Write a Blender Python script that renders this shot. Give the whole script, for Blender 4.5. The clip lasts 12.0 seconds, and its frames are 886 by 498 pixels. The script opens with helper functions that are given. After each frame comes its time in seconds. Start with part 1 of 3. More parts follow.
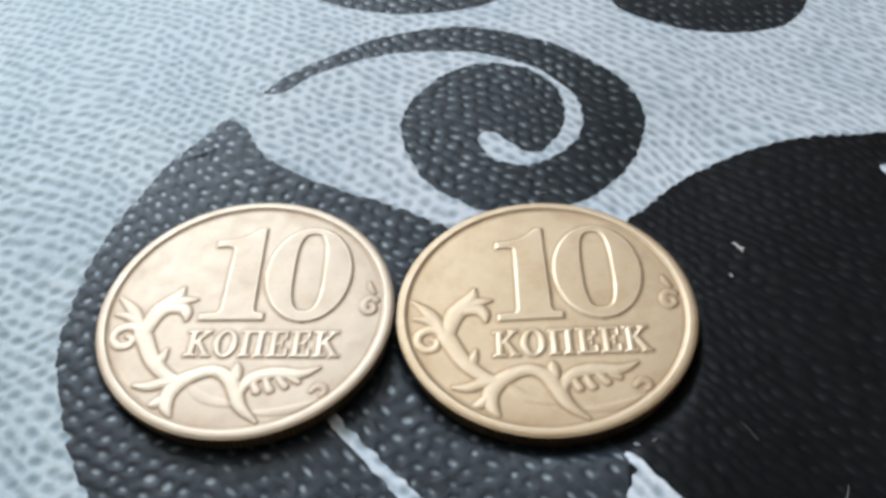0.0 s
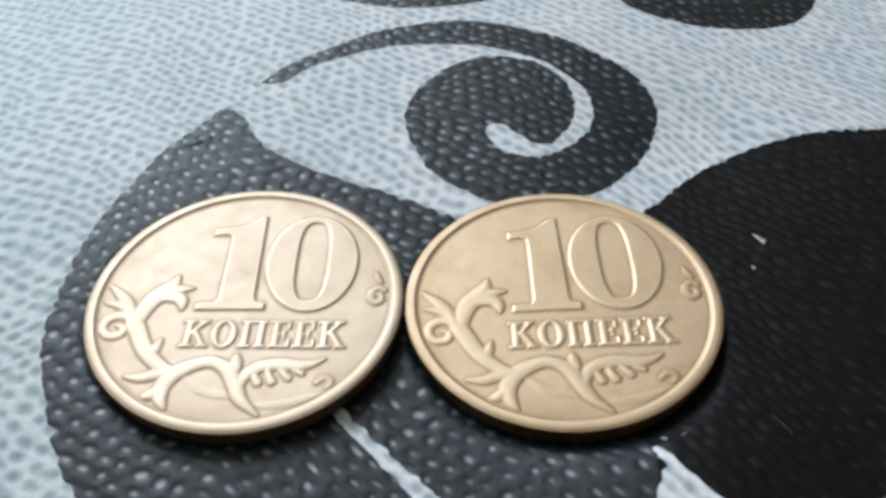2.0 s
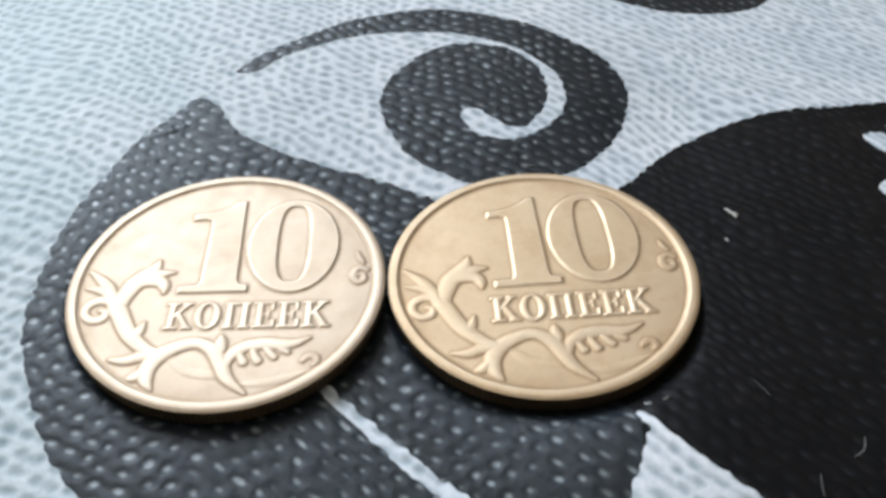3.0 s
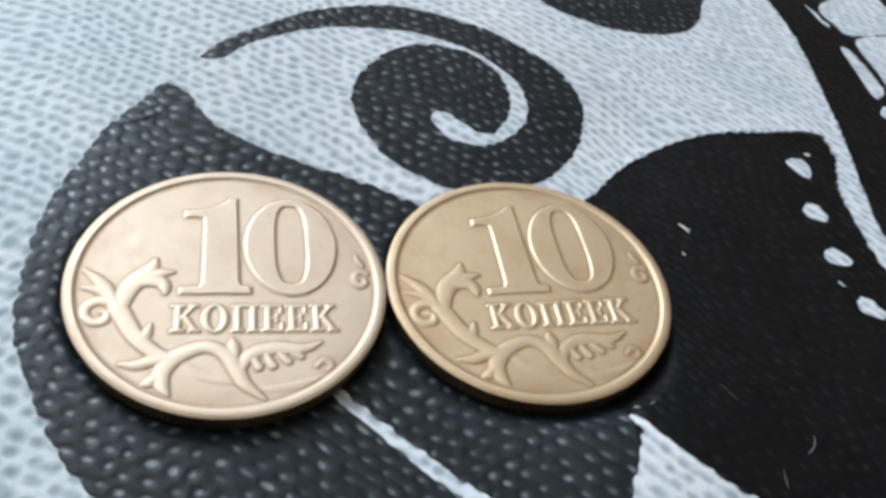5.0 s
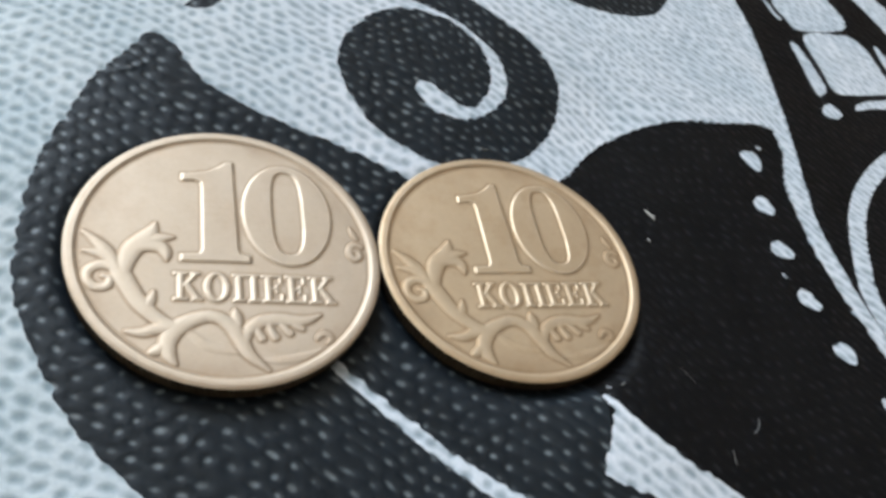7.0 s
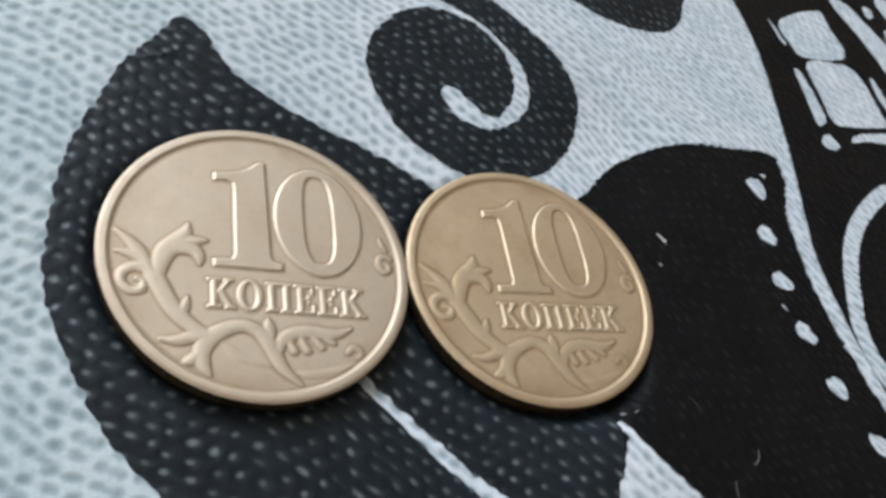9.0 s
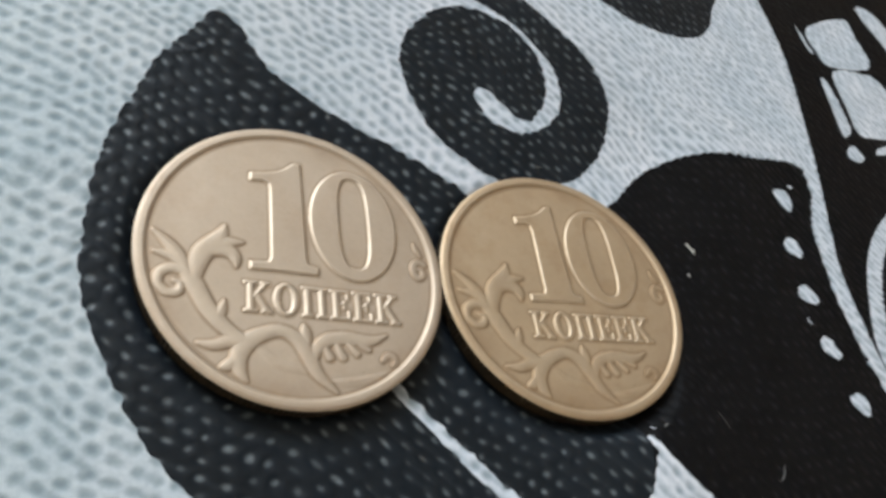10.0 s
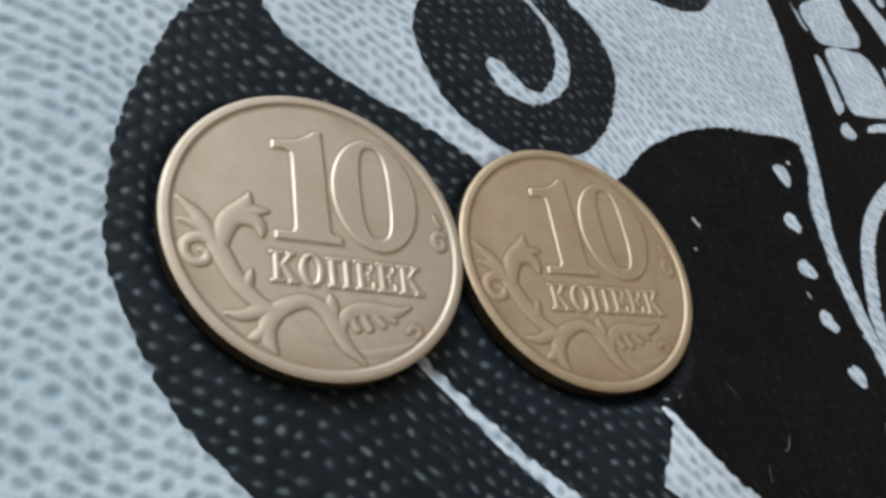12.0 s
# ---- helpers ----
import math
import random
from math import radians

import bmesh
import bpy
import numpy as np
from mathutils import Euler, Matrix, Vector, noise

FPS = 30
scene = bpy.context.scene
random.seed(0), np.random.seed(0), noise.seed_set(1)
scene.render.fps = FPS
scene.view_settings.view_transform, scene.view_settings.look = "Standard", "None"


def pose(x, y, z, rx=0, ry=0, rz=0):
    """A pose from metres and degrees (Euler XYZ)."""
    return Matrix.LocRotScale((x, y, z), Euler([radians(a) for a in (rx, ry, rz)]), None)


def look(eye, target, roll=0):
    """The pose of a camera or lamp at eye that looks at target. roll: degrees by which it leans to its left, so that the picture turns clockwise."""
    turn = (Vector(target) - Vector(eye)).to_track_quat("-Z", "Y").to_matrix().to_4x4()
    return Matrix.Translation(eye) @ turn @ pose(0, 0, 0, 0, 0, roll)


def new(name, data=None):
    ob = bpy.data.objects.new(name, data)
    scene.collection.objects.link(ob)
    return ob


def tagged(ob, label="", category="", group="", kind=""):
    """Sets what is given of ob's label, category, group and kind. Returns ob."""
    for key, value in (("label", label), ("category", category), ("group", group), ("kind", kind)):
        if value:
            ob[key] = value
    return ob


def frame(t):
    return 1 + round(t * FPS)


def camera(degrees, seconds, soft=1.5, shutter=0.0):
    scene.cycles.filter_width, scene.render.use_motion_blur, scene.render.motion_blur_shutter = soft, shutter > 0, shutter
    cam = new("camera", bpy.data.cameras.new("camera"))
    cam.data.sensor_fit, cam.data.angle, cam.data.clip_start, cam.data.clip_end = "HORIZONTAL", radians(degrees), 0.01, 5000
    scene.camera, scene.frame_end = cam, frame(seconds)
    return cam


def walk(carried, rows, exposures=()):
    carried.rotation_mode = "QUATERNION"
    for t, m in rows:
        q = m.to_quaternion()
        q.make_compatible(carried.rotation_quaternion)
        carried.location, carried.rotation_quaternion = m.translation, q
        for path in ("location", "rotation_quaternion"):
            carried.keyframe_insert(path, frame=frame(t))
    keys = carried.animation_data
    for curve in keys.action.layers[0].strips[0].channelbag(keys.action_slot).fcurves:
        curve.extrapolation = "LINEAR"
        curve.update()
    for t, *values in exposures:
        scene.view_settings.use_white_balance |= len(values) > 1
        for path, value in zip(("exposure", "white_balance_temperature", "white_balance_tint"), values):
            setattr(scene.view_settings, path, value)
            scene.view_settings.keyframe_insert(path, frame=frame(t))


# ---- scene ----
MM = 0.001
cam = camera(55.0, 12.0, soft=3.5)

# seconds, eye and target in millimetres, roll in degrees
PATH = [
    (0, (4.63, -30.66, 41.02), (2.91, 1.95, 4.16), -2.70),
    (0.5, (4.06, -30.27, 40.05), (2.99, 2.86, 2.62), -1.90),
    (1, (3.53, -29.32, 38.13), (2.63, 3.74, 0.63), -1.56),
    (1.5, (3.05, -30.64, 38.21), (2.38, 3.26, 1.47), -0.91),
    (2, (2.55, -30.79, 37.56), (2.18, 3.63, 1.30), -0.47),
    (2.5, (1.89, -31.44, 37.12), (2.44, 3.21, 1.06), 0.11),
    (3, (1.68, -32.32, 36.86), (3.30, 2.33, 0.86), 0.56),
    (3.5, (-0.16, -32.42, 36.62), (2.52, 1.94, 0.40), 0.44),
    (3.7, (-0.70, -32.25, 36.81), (3.30, 1.73, 0.35), 1.59),
    (5.3, (-9.58, -30.77, 39.68), (2.94, 0.84, 3.02), 17.03),
    (5.5, (-10.01, -30.73, 39.82), (2.85, 0.50, 2.95), 17.79),
    (6, (-11.33, -30.75, 40.25), (3.03, -1.03, 2.70), 20.79),
    (6.5, (-13.06, -29.92, 40.89), (3.07, -1.31, 3.19), 24.70),
    (8.3, (-17.63, -26.33, 41.76), (2.50, -0.57, 3.93), 35.42),
    (8.5, (-18.15, -26.39, 41.77), (2.24, -0.51, 4.16), 35.80),
    (9, (-19.64, -25.02, 41.23), (1.29, 0.20, 3.47), 38.10),
    (9.5, (-20.81, -23.90, 40.87), (0.32, 0.94, 2.97), 39.73),
    (10, (-21.82, -23.37, 40.39), (-0.41, 1.10, 2.41), 41.06),
    (10.5, (-22.80, -23.07, 39.55), (-1.00, 1.22, 1.67), 41.88),
    (11, (-22.61, -22.19, 38.42), (-0.39, 1.09, 0.16), 43.53),
    (11.5, (-22.19, -21.84, 37.55), (-0.16, 1.01, -1.09), 43.70),
    (11.8, (-22.77, -21.96, 38.46), (-0.76, 0.71, -0.28), 43.80),
    (12, (-24.96, -22.70, 38.56), (-2.01, -0.86, 2.15), 45.67),
]


def mm(p):
    return tuple(v * MM for v in p)


# seconds, stops, kelvin, tint: the camera's own exposure and white balance drift a little
EXPOSURES = [(0, 0.04, 5980, 10), (0.5, 0.01, 6380, 13), (1, -0.02, 6290, 11), (1.5, 0.0, 6180, 10.5), (2.5, 0.08, 6150, 11), (3.5, 0.24, 6120, 12),
             (6.5, 0.21, 6070, 10.5), (9.5, 0.06, 6220, 11), (10.5, -0.02, 6480, 12.5), (11.5, -0.12, 6370, 11.5), (12, -0.06, 6000, 9.5)]
walk(cam, [(t, look(mm(eye), mm(target), roll)) for t, eye, target, roll in PATH], EXPOSURES)

# ---- light: one window, up and to the left of the coins, in an ordinary room ----
WIN = dict(x0=-1.28, x1=-0.14, z0=0.46, z1=1.6, y=1.0)
ROOM = dict(x0=-1.9, x1=1.9, y0=-2.4, y1=1.0, z0=-0.752, z1=1.75)

world = bpy.data.worlds.new("world")
scene.world = world
world.use_nodes = True
sky = world.node_tree.nodes.new("ShaderNodeTexSky")
sky.sky_type = "NISHITA"
sky.sun_disc = False
sky.sun_elevation = radians(35)
sky.sun_rotation = radians(150)
world.node_tree.links.new(sky.outputs[0], world.node_tree.nodes["Background"].inputs[0])
world.node_tree.nodes["Background"].inputs[1].default_value = 0.12

lamp = bpy.data.lights.new("window_light", "AREA")
lamp.shape, lamp.size, lamp.size_y = "RECTANGLE", WIN["x1"] - WIN["x0"] - 0.1, WIN["z1"] - WIN["z0"] - 0.1
lamp.energy = 40
lamp.color = (0.835, 0.935, 1.0)
lamp_ob = new("window_light", lamp)
lamp_ob.matrix_world = look(((WIN["x0"] + WIN["x1"]) / 2, WIN["y"] + 0.06, (WIN["z0"] + WIN["z1"]) / 2),
                            ((WIN["x0"] + WIN["x1"]) / 2, WIN["y"] - 1, (WIN["z0"] + WIN["z1"]) / 2))


# ---- materials ----
def material(name):
    m = bpy.data.materials.new(name)
    m.use_nodes = True
    t = m.node_tree
    return m, t, t.nodes["Principled BSDF"], t.links.new


def node(t, kind, **values):
    n = t.nodes.new(kind)
    for key, v in values.items():
        n.inputs[key].default_value = v
    return n


def coords(t, scale):
    """Object coordinates times scale (1000: one unit a millimetre)."""
    c = t.nodes.new("ShaderNodeTexCoord")
    v = t.nodes.new("ShaderNodeVectorMath")
    v.operation = "SCALE"
    v.inputs[3].default_value = scale
    t.links.new(c.outputs["Object"], v.inputs[0])
    return v.outputs[0]


def ramp(t, fac, *stops):
    r = t.nodes.new("ShaderNodeValToRGB")
    while len(r.color_ramp.elements) < len(stops):
        r.color_ramp.elements.new(0.5)
    for e, (p, c) in zip(r.color_ramp.elements, stops):
        e.position, e.color = p, (*c, 1)
    t.links.new(fac, r.inputs[0])
    return r.outputs[0]


def mix(t, fac, a, b, blend="MIX"):
    m = t.nodes.new("ShaderNodeMix")
    m.data_type, m.blend_type = "RGBA", blend
    for socket, v in ((m.inputs[0], fac), (m.inputs[6], a), (m.inputs[7], b)):
        if isinstance(v, (int, float)):
            socket.default_value = v
        elif isinstance(v, tuple):
            socket.default_value = (*v, 1)
        else:
            t.links.new(v, socket)
    return m.outputs[2]


def noise_tex(t, vec, scale, detail=4, rough=0.55):
    n = node(t, "ShaderNodeTexNoise", Scale=scale, Detail=detail, Roughness=rough)
    t.links.new(vec, n.inputs["Vector"])
    return n.outputs["Fac"]


def bumped(t, height, strength, distance, shader):
    b = node(t, "ShaderNodeBump", Strength=strength, Distance=distance)
    t.links.new(height, b.inputs["Height"])
    t.links.new(b.outputs[0], shader.inputs["Normal"])


def attribute(t, name):
    a = t.nodes.new("ShaderNodeAttribute")
    a.attribute_name = name
    return a.outputs["Fac"]


def cloth_white():
    m, t, p, link = material("oilcloth_white")
    v = coords(t, 1000)
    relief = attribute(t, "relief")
    # colour goes darker and bluer towards the bottom of each pit
    pit_tones = ramp(t, relief, (0.08, (0.78, 0.79, 0.81)), (0.40, (0.56, 0.595, 0.623)), (0.90, (0.36, 0.405, 0.43)))
    patches = ramp(t, noise_tex(t, v, 0.12, 3), (0.35, (0.87, 0.91, 0.93)), (0.65, (1, 1, 1)))
    grain = ramp(t, noise_tex(t, v, 3.2, 5, 0.65), (0.28, (0.80, 0.83, 0.84)), (0.62, (1, 1, 1)))
    c = mix(t, 1.0, mix(t, 1.0, pit_tones, patches, "MULTIPLY"), grain, "MULTIPLY")
    # shade over the cloth's left side, put into its colour as a teal gradient
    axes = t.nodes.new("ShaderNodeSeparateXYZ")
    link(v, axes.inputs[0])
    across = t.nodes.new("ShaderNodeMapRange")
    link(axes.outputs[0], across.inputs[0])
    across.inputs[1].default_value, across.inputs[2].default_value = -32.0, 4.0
    left_shade = ramp(t, mix(t, 0.25, across.outputs[0], noise_tex(t, v, 0.07, 3)), (0.2, (0.755, 0.825, 0.835)), (0.8, (0.985, 0.985, 1.02)))
    c = mix(t, 1.0, c, left_shade, "MULTIPLY")
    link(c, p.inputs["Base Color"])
    link(ramp(t, noise_tex(t, v, 2.2, 4), (0.3, (0.36,) * 3), (0.7, (0.5,) * 3)), p.inputs["Roughness"])
    p.inputs["Specular IOR Level"].default_value = 0.16
    bumped(t, noise_tex(t, v, 5, 4), 0.35, 0.00006, p)
    return m


def cloth_black(name, ink, worn, gloss, shine, rough):
    m, t, p, link = material(name)
    v = coords(t, 1000)
    relief = attribute(t, "relief")
    specks = ramp(t, relief, (0.28, (0, 0, 0)), (0.52, (0.07, 0.07, 0.07)), (0.72, (0.28, 0.28, 0.28)), (0.97, (1, 1, 1)))
    some = ramp(t, noise_tex(t, v, 0.7, 2), (0.20, (0.3, 0.3, 0.3)), (0.5, (1, 1, 1)))
    broken = ramp(t, noise_tex(t, v, 2.6, 4, 0.7), (0.32, (0.25, 0.25, 0.25)), (0.62, (1, 1, 1)))
    wear = mix(t, 1.0, mix(t, 1.0, specks, some, "MULTIPLY"), broken, "MULTIPLY")
    blot = ramp(t, noise_tex(t, v, 0.3, 4), (0.3, tuple(0.75 * i for i in ink)), (0.7, tuple(1.2 * i for i in ink)))
    link(mix(t, wear, blot, worn), p.inputs["Base Color"])
    link(ramp(t, noise_tex(t, v, 3, 4), (0.3, (rough - 0.06,) * 3), (0.7, (rough + 0.1,) * 3)), p.inputs["Roughness"])
    link(ramp(t, relief, (0.58, (gloss,) * 3), (0.88, (shine,) * 3)), p.inputs["Specular IOR Level"])
    bumped(t, noise_tex(t, v, 6, 4), 0.4, 0.00005, p)
    return m


def brass(name, light, dark, rough, stain):
    m, t, p, link = material(name)
    v = coords(t, 1000)
    big = noise_tex(t, v, 0.14, 4, 0.55)
    fine = noise_tex(t, v, 4, 6, 0.7)
    c = ramp(t, big, (0.34, dark), (0.64, light))
    c = mix(t, 0.35, c, ramp(t, fine, (0.3, (0.82, 0.80, 0.78)), (0.7, (1, 1, 1))), "MULTIPLY")
    spots = ramp(t, noise_tex(t, v, 0.55, 6, 0.62), (0.48, (1, 1, 1)), (0.74, stain))
    c = mix(t, 0.6, c, spots, "MULTIPLY")
    pits = ramp(t, noise_tex(t, v, 2.6, 4, 0.6), (0.64, (1, 1, 1)), (0.76, (0.74, 0.68, 0.60)))
    c = mix(t, 0.35, c, pits, "MULTIPLY")
    relief = attribute(t, "relief")
    grime = ramp(t, relief, (0.5, (1, 1, 1)), (1.0, (0.62, 0.54, 0.46)))
    c = mix(t, 0.85, c, grime, "MULTIPLY")
    rubbed = ramp(t, relief, (0.05, (1, 1, 1)), (0.5, (0, 0, 0)))
    c = mix(t, mix(t, 0.38, (0, 0, 0), rubbed), c, (0.84, 0.73, 0.58))
    link(c, p.inputs["Base Color"])
    p.inputs["Metallic"].default_value = 0.8
    p.inputs["Specular IOR Level"].default_value = 0.3
    worn = ramp(t, noise_tex(t, v, 0.9, 5), (0.3, (rough - 0.03,) * 3), (0.7, (rough + 0.04,) * 3))
    link(mix(t, rubbed, worn, (rough - 0.12,) * 3), p.inputs["Roughness"])
    bumped(t, fine, 0.10, 0.00002, p)
    return m


def plain(name, color, rough, scale=6.0, vary=0.12, metal=0.0):
    m, t, p, link = material(name)
    v = coords(t, 1)
    link(ramp(t, noise_tex(t, v, scale, 6), (0.3, tuple(c * (1 - vary) for c in color)), (0.7, color)), p.inputs["Base Color"])
    p.inputs["Roughness"].default_value = rough
    p.inputs["Metallic"].default_value = metal
    bumped(t, noise_tex(t, v, scale * 30, 4), 0.1, 0.001, p)
    return m


def glass_material():
    m, t, p, link = material("window_glass")
    p.inputs["Transmission Weight"].default_value = 1.0
    p.inputs["Roughness"].default_value = 0.0
    p.inputs["IOR"].default_value = 1.45
    return m


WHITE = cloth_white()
BLACK = cloth_black("oilcloth_black_ink", (0.0085, 0.012, 0.0165), (0.145, 0.176, 0.194), 0.24, 1.0, 0.40)
DEEP_BLACK = cloth_black("oilcloth_deep_black_ink", (0.0050, 0.0050, 0.0058), (0.020, 0.021, 0.026), 0.13, 0.22, 0.48)
BRASS_PALE = brass("pale_worn_brass", (0.642, 0.530, 0.418), (0.602, 0.489, 0.376), 0.62, (0.86, 0.80, 0.74))
BRASS_BROWN = brass("browned_worn_brass", (0.625, 0.48, 0.327), (0.572, 0.43, 0.283), 0.60, (0.78, 0.70, 0.60))
# brass darkened for the shade on a coin's side as well as for grime
EDGE = brass("grimy_shaded_brass", (0.16, 0.125, 0.085), (0.08, 0.062, 0.042), 0.6, (0.7, 0.65, 0.6))
FIBRE = plain("faint_fibre", (0.22, 0.22, 0.21), 0.9, 900)
LINT = plain("pale_lint", (0.7, 0.7, 0.66), 0.9, 900)
WALL = plain("warm_wall_paint", (0.75, 0.61, 0.43), 0.8, 3)
CEILING = plain("ceiling_paint", (0.84, 0.78, 0.69), 0.85, 3)
FLOOR = plain("brown_floor", (0.26, 0.17, 0.10), 0.5, 5, 0.4)
WOOD = plain("table_wood", (0.33, 0.22, 0.13), 0.45, 9, 0.35)
FRAME = plain("white_window_paint", (0.8, 0.8, 0.78), 0.4, 8, 0.06)
GLASS = glass_material()


# ---- mesh helpers ----
def mesh_object(name, mesh, mat, parent=None, label=""):
    ob = new(name, mesh)
    mesh.materials.append(mat)
    ob.parent = parent
    return tagged(ob, label)


def part(name, bm, mat, parent, label=""):
    mesh = bpy.data.meshes.new(name)
    bm.to_mesh(mesh)
    bm.free()
    return mesh_object(name, mesh, mat, parent, label)


def box(bm, x0, x1, y0, y1, z0, z1):
    m = Matrix.Translation(((x0 + x1) / 2, (y0 + y1) / 2, (z0 + z1) / 2)) @ Matrix.Diagonal((x1 - x0, y1 - y0, z1 - z0, 1))
    bmesh.ops.create_cube(bm, size=1, matrix=m)
    return bm


def surface_mesh(name, verts, normals, relief, tris):
    """A smooth mesh from arrays; only the vertices in use are kept."""
    used, index = np.unique(tris.ravel(), return_inverse=True)
    mesh = bpy.data.meshes.new(name)
    n = len(tris)
    mesh.vertices.add(len(used))
    mesh.vertices.foreach_set("co", (verts[used] * MM).astype(np.float32).ravel())
    mesh.loops.add(3 * n)
    mesh.loops.foreach_set("vertex_index", index.astype(np.int32).ravel())
    mesh.polygons.add(n)
    mesh.polygons.foreach_set("loop_start", np.arange(0, 3 * n, 3, dtype=np.int32))
    mesh.polygons.foreach_set("loop_total", np.full(n, 3, np.int32))
    mesh.polygons.foreach_set("use_smooth", np.ones(n, bool))
    mesh.update(calc_edges=True)
    mesh.validate()
    a = mesh.attributes.new("relief", "FLOAT", "POINT")
    a.data.foreach_set("value", relief[used].astype(np.float32))
    mesh.normals_split_custom_set_from_vertices(normals[used].astype(np.float32))
    return mesh


class Sheet:
    """A height field over a grid, in millimetres, that can be cut into pieces along signed distances."""

    def __init__(self, x0, x1, y0, y1, step):
        self.nx, self.ny = round((x1 - x0) / step) + 1, round((y1 - y0) / step) + 1
        self.step = step
        self.x, self.y = (g.ravel() for g in np.meshgrid(np.linspace(x0, x1, self.nx), np.linspace(y0, y1, self.ny)))

    def raise_to(self, z, relief):
        self.z, self.relief = z, relief
        gy, gx = np.gradient(z.reshape(self.ny, self.nx), self.step)
        n = np.stack([-gx.ravel(), -gy.ravel(), np.ones(len(z))], 1)
        self.normals = n / np.linalg.norm(n, axis=1, keepdims=True)
        self.verts = np.stack([self.x, self.y, z], 1)
        i = np.arange(self.nx * self.ny).reshape(self.ny, self.nx)
        a, b, c, d = (k.ravel() for k in (i[:-1, :-1], i[:-1, 1:], i[1:, 1:], i[1:, :-1]))
        self.tris = np.concatenate([np.stack([a, b, c], 1), np.stack([a, c, d], 1)])

    def piece(self, name, sd):
        """The part of the sheet where sd is below zero."""
        inside = sd < 0
        count = inside[self.tris].sum(1)
        tris = [self.tris[count == 3]]
        verts, normals, relief = [self.verts], [self.normals], [self.relief]
        base = len(self.verts)
        for wanted in (1, 2):
            t = self.tris[count == wanted]
            if not len(t):
                continue
            odd = inside[t] if wanted == 1 else ~inside[t]
            k = odd.argmax(1)
            r = np.arange(len(t))
            a, b, c = t[r, k], t[r, (k + 1) % 3], t[r, (k + 2) % 3]
            cuts = []
            for other in (b, c):
                f = (sd[a] / (sd[a] - sd[other]))[:, None]
                verts.append(self.verts[a] * (1 - f) + self.verts[other] * f)
                n = self.normals[a] * (1 - f) + self.normals[other] * f
                normals.append(n / np.linalg.norm(n, axis=1, keepdims=True))
                relief.append(self.relief[a] * (1 - f[:, 0]) + self.relief[other] * f[:, 0])
                cuts.append(base + r)
                base += len(t)
            ab, ac = cuts
            if wanted == 1:
                tris.append(np.stack([a, ab, ac], 1))
            else:
                tris += [np.stack([ab, b, c], 1), np.stack([ab, c, ac], 1)]
        return surface_mesh(name, np.concatenate(verts), np.concatenate(normals), np.concatenate(relief), np.concatenate(tris))


def near(sheet, pts, margin):
    pts = np.array(pts)
    lo, hi = pts.min(0) - margin, pts.max(0) + margin
    return np.flatnonzero((sheet.x > lo[0]) & (sheet.x < hi[0]) & (sheet.y > lo[1]) & (sheet.y < hi[1]))


def polygon(sheet, pts, far=6.0):
    """Signed distance to a closed outline, below zero inside."""
    out = np.full(len(sheet.x), far)
    at = near(sheet, pts, far)
    x, y = sheet.x[at], sheet.y[at]
    d, inside = np.full(len(at), 1e9), np.zeros(len(at), bool)
    p = np.array(pts)
    for (ax, ay), (bx, by) in zip(p, np.roll(p, -1, 0)):
        ex, ey = bx - ax, by - ay
        k = np.clip(((x - ax) * ex + (y - ay) * ey) / (ex * ex + ey * ey + 1e-12), 0, 1)
        d = np.minimum(d, (x - ax - k * ex) ** 2 + (y - ay - k * ey) ** 2)
        if ay != by:
            inside ^= ((ay > y) != (by > y)) & (x < ex * (y - ay) / ey + ax)
    out[at] = np.minimum(np.sqrt(d), far) * np.where(inside, -1, 1)
    return out


def stroke(sheet, pts, radii, far=3.0):
    """Signed distance to a line whose half width goes from radius to radius."""
    out = np.full(len(sheet.x), far)
    at = near(sheet, pts, far)
    x, y = sheet.x[at], sheet.y[at]
    d = np.full(len(at), far)
    for (ax, ay), (bx, by), ra, rb in zip(pts, pts[1:], radii, radii[1:]):
        ex, ey = bx - ax, by - ay
        k = np.clip(((x - ax) * ex + (y - ay) * ey) / (ex * ex + ey * ey), 0, 1)
        d = np.minimum(d, np.hypot(x - ax - k * ex, y - ay - k * ey) - ra - k * (rb - ra))
    out[at] = d
    return out


def smooth_line(pts, steps=6, closed=False, extra=None):
    """A Catmull-Rom line through the points; extra values (radii) go along."""
    p = np.array(pts, float)
    if extra is not None:
        p = np.c_[p, extra]
    n = len(p)
    out = []
    for i in range(n if closed else n - 1):
        if closed:
            a, b, c, d = p[i - 1], p[i], p[(i + 1) % n], p[(i + 2) % n]
        else:
            a, b, c, d = p[max(i - 1, 0)], p[i], p[i + 1], p[min(i + 2, n - 1)]
        for s in np.linspace(0, 1, steps, endpoint=False):
            out.append(0.5 * (2 * b + (c - a) * s + (2 * a - 5 * b + 4 * c - d) * s * s + (3 * b - a - 3 * c + d) * s ** 3))
    if not closed:
        out.append(p[-1])
    return np.array(out)


def outline(*runs):
    """A closed outline from smooth runs that meet in corners."""
    return np.concatenate([smooth_line(r) for r in runs])


